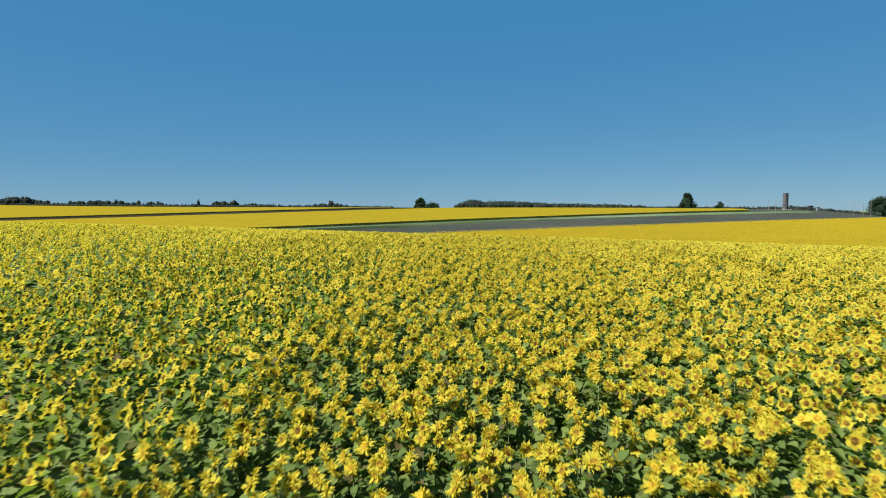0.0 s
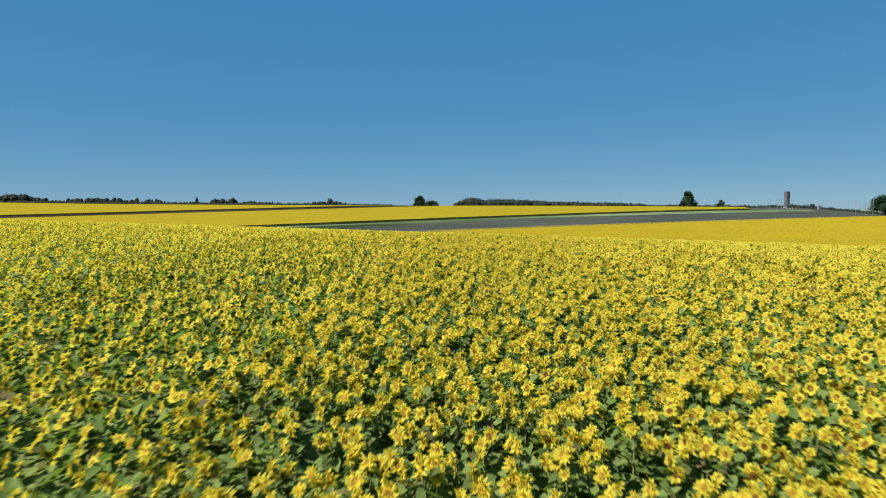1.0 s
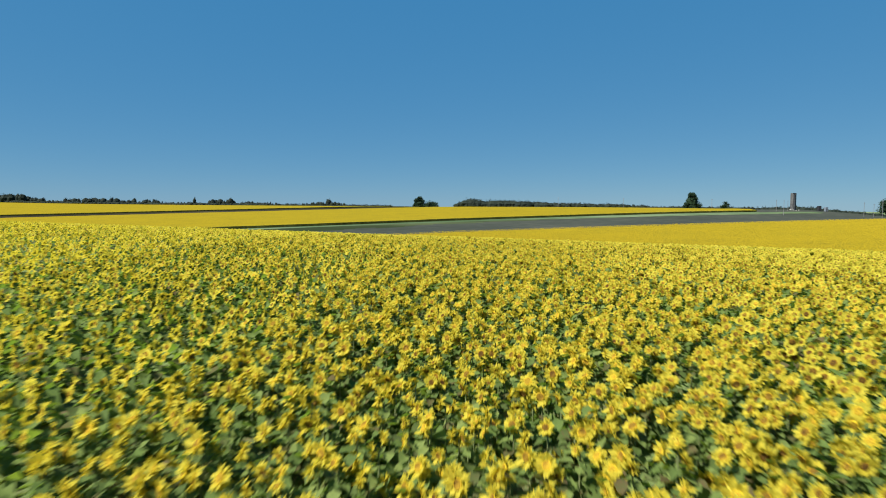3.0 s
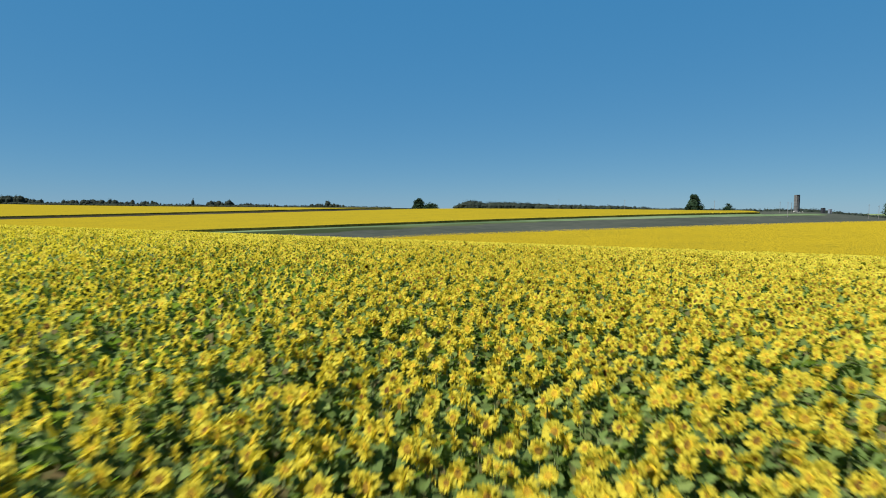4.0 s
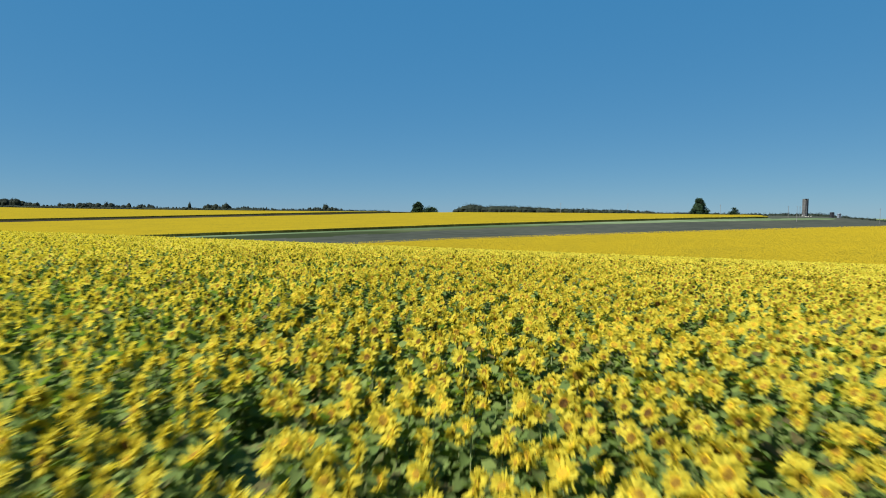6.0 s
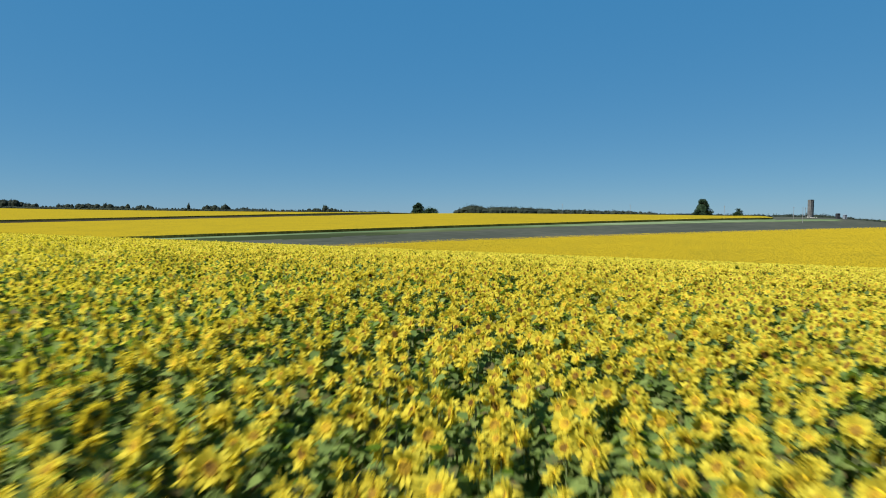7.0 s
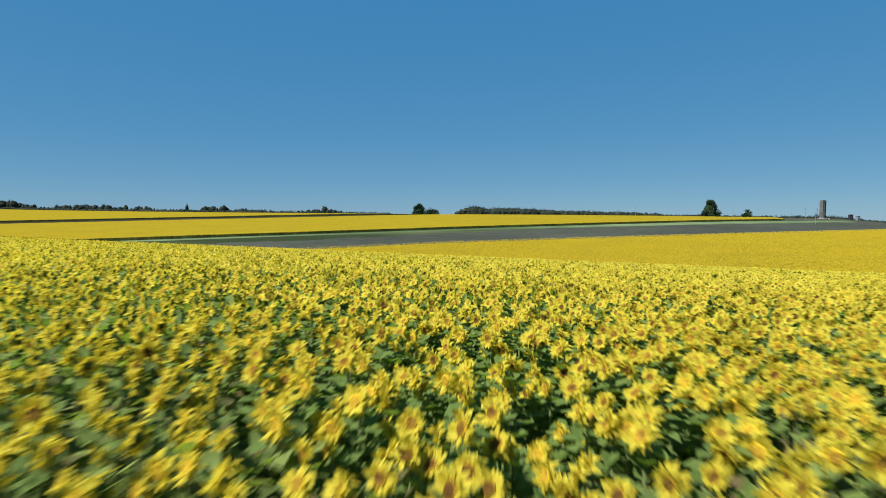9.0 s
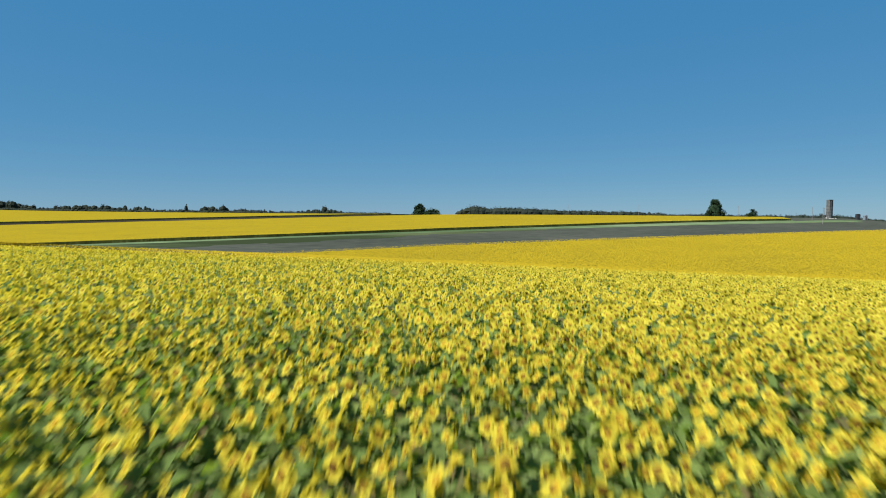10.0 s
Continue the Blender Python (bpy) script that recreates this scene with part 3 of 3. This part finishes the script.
def heart(s, r, at, wide, high, material=0):
    """The closed middle of a crown: an uneven, lobed body behind the leaf tufts."""
    rows, sides = 5, 9
    v, f = [(at[0], at[1], at[2] - high / 2)], []
    for i in range(1, rows):
        q = math.pi * i / rows
        for k in range(sides):
            a, g = 2 * math.pi * k / sides, r.uniform(0.82, 1.12)
            v.append((at[0] + wide / 2 * g * math.sin(q) * math.cos(a), at[1] + wide / 2 * g * math.sin(q) * math.sin(a), at[2] - high / 2 * math.cos(q) * r.uniform(0.9, 1.08)))
    v.append((at[0], at[1], at[2] + high / 2))
    top = len(v) - 1
    for k in range(sides):
        j = (k + 1) % sides
        f += [(0, 1 + j, 1 + k), (top, top - sides + k, top - sides + j)]
        for i in range(rows - 2):
            a, b = 1 + i * sides + k, 1 + i * sides + j
            f += [(a, b, b + sides), (a, b + sides, a + sides)]
    s.add(v, f, material)


def crown_points(r, height, width, low, pointed, count, lobes):
    """Places of leaf tufts: lobes round the crown's outline, with gaps between them."""
    centres = []
    for _ in range(lobes):
        q = r.uniform(0.08, 0.92)
        out = (1 - q) ** 0.62 if pointed else math.sin(math.pi * min(1, 0.18 + 0.80 * q)) ** 0.7
        a, d = r.uniform(0, 2 * math.pi), width / 2 * out * r.uniform(0.35, 0.85)
        centres.append((d * math.cos(a), d * math.sin(a), low + (height - low) * q, width * r.uniform(0.14, 0.22) * (0.5 + 0.5 * out)))
    pts = []
    while len(pts) < count:
        x, y, z, rad = r.choice(centres)
        v = Vector((r.gauss(0, 1), r.gauss(0, 1), r.gauss(0, 0.85))).normalized() * rad * r.uniform(0.35, 1.06)
        p = (x + v.x, y + v.y, z + v.z)
        if p[2] > low * 0.6:
            pts.append(p)
    return pts


def tree(name, x, y, height, width, label, category="tree", low=0.12, pointed=False, count=1500, seed=1, leaf=0.30):
    r = random.Random(seed)
    root = new(name)
    root.location = (x, y, float(land(x, y)) - 0.05)
    s = Shape()
    tube(s, (0, 0, 0), (0.1, 0, height * 0.35), 0.035 * height, 0.022 * height)
    tube(s, (0.1, 0, height * 0.35), (0, 0.1, height * 0.85), 0.022 * height, 0.006 * height)
    trunk = part("trunk", s, [BARK], root)
    for k in range(6):
        a, z = k * 2.2 + r.uniform(-0.4, 0.4), height * (0.2 + 0.09 * k)
        s = Shape()
        tube(s, (0.05, 0, z), (width * 0.33 * math.cos(a), width * 0.33 * math.sin(a), z + height * 0.14), 0.012 * height, 0.004 * height, 0, 5)
        part("limb", s, [BARK], root)
    s = Shape()
    for p in crown_points(r, height * 0.97, width, height * low, pointed, count, 34):
        clump(s, r, p, leaf * r.uniform(0.7, 1.4))
    heart(s, r, (0, 0, height * (0.42 + low / 2)), width * 0.55, height * 0.62)
    part("crown", s, [FOLIAGE], root, "dense dark green foliage")
    return tagged(root, label, category)


def seen_from_brow(bearing, k):
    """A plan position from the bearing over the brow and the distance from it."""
    az = math.tan(math.atan((bearing - 784) / 1079) - 0.01534)
    return 1.725 + az * k, 25.04 + k


def ridge(bearing):
    """Distance from the brow at which the trees stand, behind the crest of the far slope."""
    az = math.tan(math.atan((bearing - 784) / 1079) - 0.01534)
    return 1.15 * 539 / (1 + (0.576 if az < 0 else 0.445) * az)


def brow_line(bearing):
    """Rise of the skyline of crops and ground over the brow, as a slope."""
    k = np.arange(150.0, 1500.0, 5.0)
    x, y = seen_from_brow(bearing, k)
    return float(np.max((land(x, y) + np.where((y - 0.5 * x > U_VERGE) & (x < FIELD_END), 1.15, 0.0) - 4.75) / k))


def height_for(bearing, k, thousandths):
    """Tree height that shows so many thousandths of the distance over the skyline."""
    x, y = seen_from_brow(bearing, k)
    return max(1.5, 4.75 + (brow_line(bearing) + thousandths / 1000) * k - float(land(x, y)) + 0.3)


x, y = seen_from_brow(1233, 478)
tree("field_tree", x, y, 14.2, 15.8, "broad dark green tree standing at the edge of the sunflowers", pointed=True, low=0.05, count=5200, seed=4, leaf=0.52)
x, y = seen_from_brow(1294, 463)
tree("round_bush", x, y, 6.6, 6.6, "small round green bush beside the field edge", "bush", low=0.05, count=900, seed=5, leaf=0.4)
x, y = seen_from_brow(1607, 385)
tree("roadside_tree", x, y, 13.6, 17.0, "large dense dark green tree beside the ploughed field", low=0.06, count=4200, seed=6, leaf=0.55)
x, y = seen_from_brow(739, 640)
tree("hilltop_tree", x, y, height_for(739, 640, 16.0), 18.5, "broad dark tree on the brow of the far hill", pointed=True, low=0.03, count=3400, seed=7, leaf=0.7)
x, y = seen_from_brow(759, 640)
tree("hilltop_bush", x, y, height_for(759, 640, 6.0), 21.0, "low spreading bush beside the hilltop tree", "bush", low=0.02, count=1800, seed=8, leaf=0.7)


def woodland(name, spots, label, material, seed, leaf=0.8, dense=0.8):
    """Far trees in one mesh. spots: x, y, height, width, pointed, height shown over the crest."""
    r = random.Random(seed)
    s = Shape()
    for x, y, h, w, pointed, shown in spots:
        z = float(land(x, y)) - 0.3
        tube(s, (x, y, z), (x, y, z + h * 0.7), 0.03 * h, 0.012 * h, 1, 5)
        low = min(0.5 * h, max(0.05 * h, h - shown - 3.0))
        count = int(20 + dense * (h - low) * w)
        heart(s, r, (x, y, z + (low + h) / 2 - 0.04 * h), w * (0.52 if pointed else 0.84), (h - low) * (0.84 if pointed else 0.92))
        for p in crown_points(r, h * 1.0, w, low, pointed, count, 14):
            clump(s, r, (x + p[0], y + p[1], z + p[2]), leaf * r.uniform(0.7, 1.5))
    v, f, m = s.arrays()
    ob = mesh_object(name, v.tolist(), f.tolist(), [material, BARK], m)
    return tagged(ob, label, "trees", kind="stuff")


wr = random.Random(21)


def profile(bearing, marks):
    return float(np.interp(bearing, [a for a, _ in marks], [b for _, b in marks]))


# heights along the skyline in thousandths of the distance
LEFT_LINE = [(-60, 13), (10, 13), (30, 15), (45, 8), (90, 8), (130, 9), (160, 10), (200, 9), (250, 9), (285, 6), (325, 4), (360, 5), (372, 9), (405, 10), (412, 4), (435, 6), (500, 4), (540, 4), (560, 6), (585, 8), (600, 6), (620, 2.5), (640, 1.2), (690, 1)]
def stand(spots, bearing, k, rise, aspect, pointed):
    """One far tree at a bearing, showing so many thousandths of its distance over the crest."""
    x, y = seen_from_brow(bearing, k)
    h, shown = height_for(bearing, k, rise), rise * k / 1000
    spots.append((x, y, h, max(3.0, shown) * aspect, pointed, shown))


spots = []
bearing = -90.0
while bearing < 660:
    stand(spots, bearing, ridge(bearing) + wr.uniform(2, 40), profile(bearing, LEFT_LINE) * wr.uniform(0.55, 1.2) + 1.0, wr.uniform(0.8, 1.5), wr.random() < 0.3)
    bearing += wr.uniform(3.0, 9.0) * (0.6 if bearing > 420 else 1.0)
for bearing, rise in ((337, 14), (370, 11), (384, 11), (402, 13), (32, 16), (12, 15), (577, 12.5)):
    stand(spots, bearing, ridge(bearing) + 8, rise, 0.75 if bearing == 337 else 1.0, bearing == 337)
bearing = -90.0
while bearing < 690:
    stand(spots, bearing, ridge(bearing) + wr.uniform(0, 6), wr.uniform(3.0, 5.0) * (1.0 if bearing < 470 else 0.5), 3.0, False)
    bearing += wr.uniform(3.5, 5.5)
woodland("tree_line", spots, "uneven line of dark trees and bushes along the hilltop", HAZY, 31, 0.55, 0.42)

RIGHT_LINE = [(800, 4), (812, 9), (830, 15), (846, 13), (856, 11.5), (875, 12.5), (905, 11.5), (950, 10), (1000, 8), (1050, 7), (1080, 7), (1110, 6.5), (1140, 5), (1160, 3), (1230, 2)]
spots = []
bearing = 808.0
while bearing < 1215:
    for lane in (6, 26):
        stand(spots, bearing, ridge(bearing) + lane + wr.uniform(-3, 6), profile(bearing, RIGHT_LINE) * wr.uniform(0.80, 1.0), wr.uniform(1.7, 2.6), False)
    bearing += wr.uniform(5, 9)
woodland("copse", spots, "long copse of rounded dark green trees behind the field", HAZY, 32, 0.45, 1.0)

FAR_HEDGE = [(1180, 3.5), (1280, 4), (1330, 4), (1370, 5), (1405, 5.5), (1435, 7), (1455, 5.5), (1500, 5), (1550, 4), (1640, 5)]
spots = []
bearing = 1190.0
while bearing < 1660:
    stand(spots, bearing, 640 + wr.uniform(0, 40), profile(bearing, FAR_HEDGE) * wr.uniform(0.75, 1.1), wr.uniform(2.2, 3.4), False)
    bearing += wr.uniform(3, 6)
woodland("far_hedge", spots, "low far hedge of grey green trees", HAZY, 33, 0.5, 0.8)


# ---------------------------------------------------------------- tower, huts, poles
def silo(x, y, height=12.0, radius=1.66):
    """An old roofless tower: a thick concrete shell with broken top, a dark door slot and pale rubble round its foot."""
    root = new("silo_tower")
    root.location = (x, y, float(land(x, y)) - 0.1)
    r = random.Random(3)
    sides, s = 28, Shape()
    tops = [height * (1.0 if k % 14 < 5 or k % 14 > 9 else 0.93) + r.uniform(-0.1, 0.1) for k in range(sides)]
    v = []
    for k in range(sides):
        a = 2 * math.pi * k / sides
        c, w = math.cos(a), math.sin(a)
        v += [(radius * 1.03 * c, radius * 1.03 * w, 0), (radius * c, radius * w, tops[k]), (radius * 0.82 * c, radius * 0.82 * w, tops[k]), (radius * 0.82 * c, radius * 0.82 * w, height * 0.5)]
    f = []
    for k in range(sides):
        a, b = 4 * k, 4 * ((k + 1) % sides)
        for q in range(3):
            f += [(a + q, b + q, b + q + 1), (a + q, b + q + 1, a + q + 1)]
    s.add(v, f, 0)
    part("shell", s, [CONCRETE], root, "weathered grey brown concrete shell, broken at the top")
    for n in range(4):
        s, z = Shape(), 1.8 + 2.0 * n
        rr = radius * 1.035
        v = []
        for k in range(sides):
            a = 2 * math.pi * k / sides
            v += [(rr * math.cos(a), rr * math.sin(a), z), (rr * math.cos(a), rr * math.sin(a), z + 0.12)]
        s.add(v, [t for k in range(sides) for t in ((2 * k, 2 * ((k + 1) % sides), 2 * ((k + 1) % sides) + 1), (2 * k, 2 * ((k + 1) % sides) + 1, 2 * k + 1))], 0)
        part("hoop", s, [DARKMETAL], root, "rusted dark hoop")
    # the closed shaft up the shaded side, a little higher than the shell
    s = Shape()
    q, d, e = radius * -0.30, radius * 1.08, height * 1.01
    v = [(x, y, z) for z in (0, e) for x, y in ((q, -d * 0.98), (d, -d * 0.55), (d * 1.02, d * 0.4), (q, d * 0.4))]
    s.add(v, [(0, 1, 5), (0, 5, 4), (1, 2, 6), (1, 6, 5), (2, 3, 7), (2, 7, 6), (3, 0, 4), (3, 4, 7), (4, 5, 6), (4, 6, 7)], 0)
    part("shaft", s, [DARKMETAL], root, "dark closed shaft up the side")
    return tagged(root, "tall weathered concrete silo tower with a broken top and dark shaft", "silo")


def rubble(x, y):
    s, r = Shape(), random.Random(9)
    for _ in range(30):
        a, d, q = r.uniform(0, 6.28), abs(r.gauss(0, 1.1)) + 1.2, r.uniform(0.2, 0.55)
        bearing, py = x + d * math.cos(a) * 1.6, y + d * math.sin(a)
        pz = float(land(bearing, py))
        v = [(bearing + q * r.uniform(-1, 1), py + q * r.uniform(-1, 1), pz + r.uniform(-0.05, 0.1)) for _ in range(4)] + [(bearing, py, pz + q)]
        s.add(v, [(0, 1, 4), (1, 2, 4), (2, 3, 4), (3, 0, 4)], 0)
    v, f, m = s.arrays()
    return tagged(mesh_object("rubble", v.tolist(), f.tolist(), [RUBBLE], m), "pale broken rubble round the tower foot", "rubble", kind="stuff")


def hut(name, x, y, w, h, material, label):
    root = new(name)
    root.location = (x, y, float(land(x, y)) - 0.05)
    bm = bmesh.new()
    bmesh.ops.create_cube(bm, size=1)
    for v in bm.verts:
        v.co = (v.co.x * w, v.co.y * w * 1.2, (v.co.z + 0.5) * h)
    bmesh.ops.bevel(bm, geom=list(bm.edges), offset=0.06, segments=2, affect="EDGES")
    me = bpy.data.meshes.new("wall")
    bm.to_mesh(me)
    bm.free()
    me.materials.append(material)
    placed("wall", me, root, Matrix())
    s = Shape()
    a, b, t = w * 0.58, w * 0.7, h + 0.35
    s.add([(-a, -b, h), (a, -b, h), (a, b, h), (-a, b, h), (0, -b, t), (0, b, t)], [(0, 1, 4), (1, 2, 5), (1, 5, 4), (2, 3, 5), (3, 0, 4), (3, 4, 5), (0, 3, 2), (0, 2, 1)], 0)
    part("roof", s, [material], root)
    s = Shape()
    q = -w * 0.6 - 0.02
    s.add([(-w * 0.2, q, 0.05), (w * 0.2, q, 0.05), (w * 0.2, q, h * 0.75), (-w * 0.2, q, h * 0.75)], [(0, 1, 2), (0, 2, 3)], 0)
    part("door", s, [DARKMETAL], root)
    return tagged(root, label, "hut")


def pole(x, y, height, label="grey wooden power pole with a short crossarm"):
    root = new("power_pole")
    root.location = (x, y, float(land(x, y)) - 0.1)
    s = Shape()
    tube(s, (0, 0, 0), (0, 0, height), 0.13, 0.09, 0, 8)
    part("post", s, [OLDWOOD], root)
    s = Shape()
    tube(s, (-0.5, 0, height - 0.5), (0.5, 0, height - 0.5), 0.07, 0.07, 0, 6)
    part("crossarm", s, [OLDWOOD], root)
    for q in (-0.4, 0.0, 0.4):
        s = Shape()
        z = height - 0.45 if q else height
        tube(s, (q, 0, z), (q, 0, z + 0.25), 0.05, 0.03, 0, 6)
        part("insulator", s, [PALEMETAL], root, "pale insulator")
    return tagged(root, label, "power pole", "power poles along the field")


x, y = seen_from_brow(1418, 428)
silo(x, y)
rubble(x, y - 1.0)
x, y = seen_from_brow(1466, 434)
hut("dark_shed", x, y, 2.0, 3.4, DARKMETAL, "narrow dark shed beside the far hedge")
x, y = seen_from_brow(1478.5, 438)
hut("pale_shed", x, y, 1.8, 2.9, PALEMETAL, "narrow pale grey shed beside the dark one")
for bearing, k, h in ((1389, 408, 7.8), (1404, 380, 9.6), (1409.5, 418, 7.1), (1270, 450, 8.4), (1550, 396, 9.6), (1568, 396, 8.9), (1586, 362, 11.4), (990, 560, 12.5), (1108, 540, 12.5)):
    x, y = seen_from_brow(bearing, k)
    pole(x, y, h)


# ---- plants along the near edges of the far fields, so that the edges are uneven
def edge_row(parent, u, x0, x1, depth, label):
    n = int((x1 - x0) * depth * 3.0)
    ex = rng.uniform(x0, x1, n)
    ey = u + 0.5 * ex + rng.uniform(0.0, depth, n)
    rows_ = np.stack([ex, ey, land(ex, ey), 1.12 + rng.normal(0, 0.16, n)], -1)
    ob = joined("edge_plants", rows_, [far_head(hr) for _ in range(3)], None, label, 1.1)
    del ob["category"]
    ob.parent = parent
    return ob


edge_row(middle, U_VERGE - 0.25, -160, FIELD_END - 1, 3.0, "sunflowers along the field edge")
edge_row(upper, U_LANE_END - 0.25, -500, 20, 2.0, "sunflowers along the field edge")
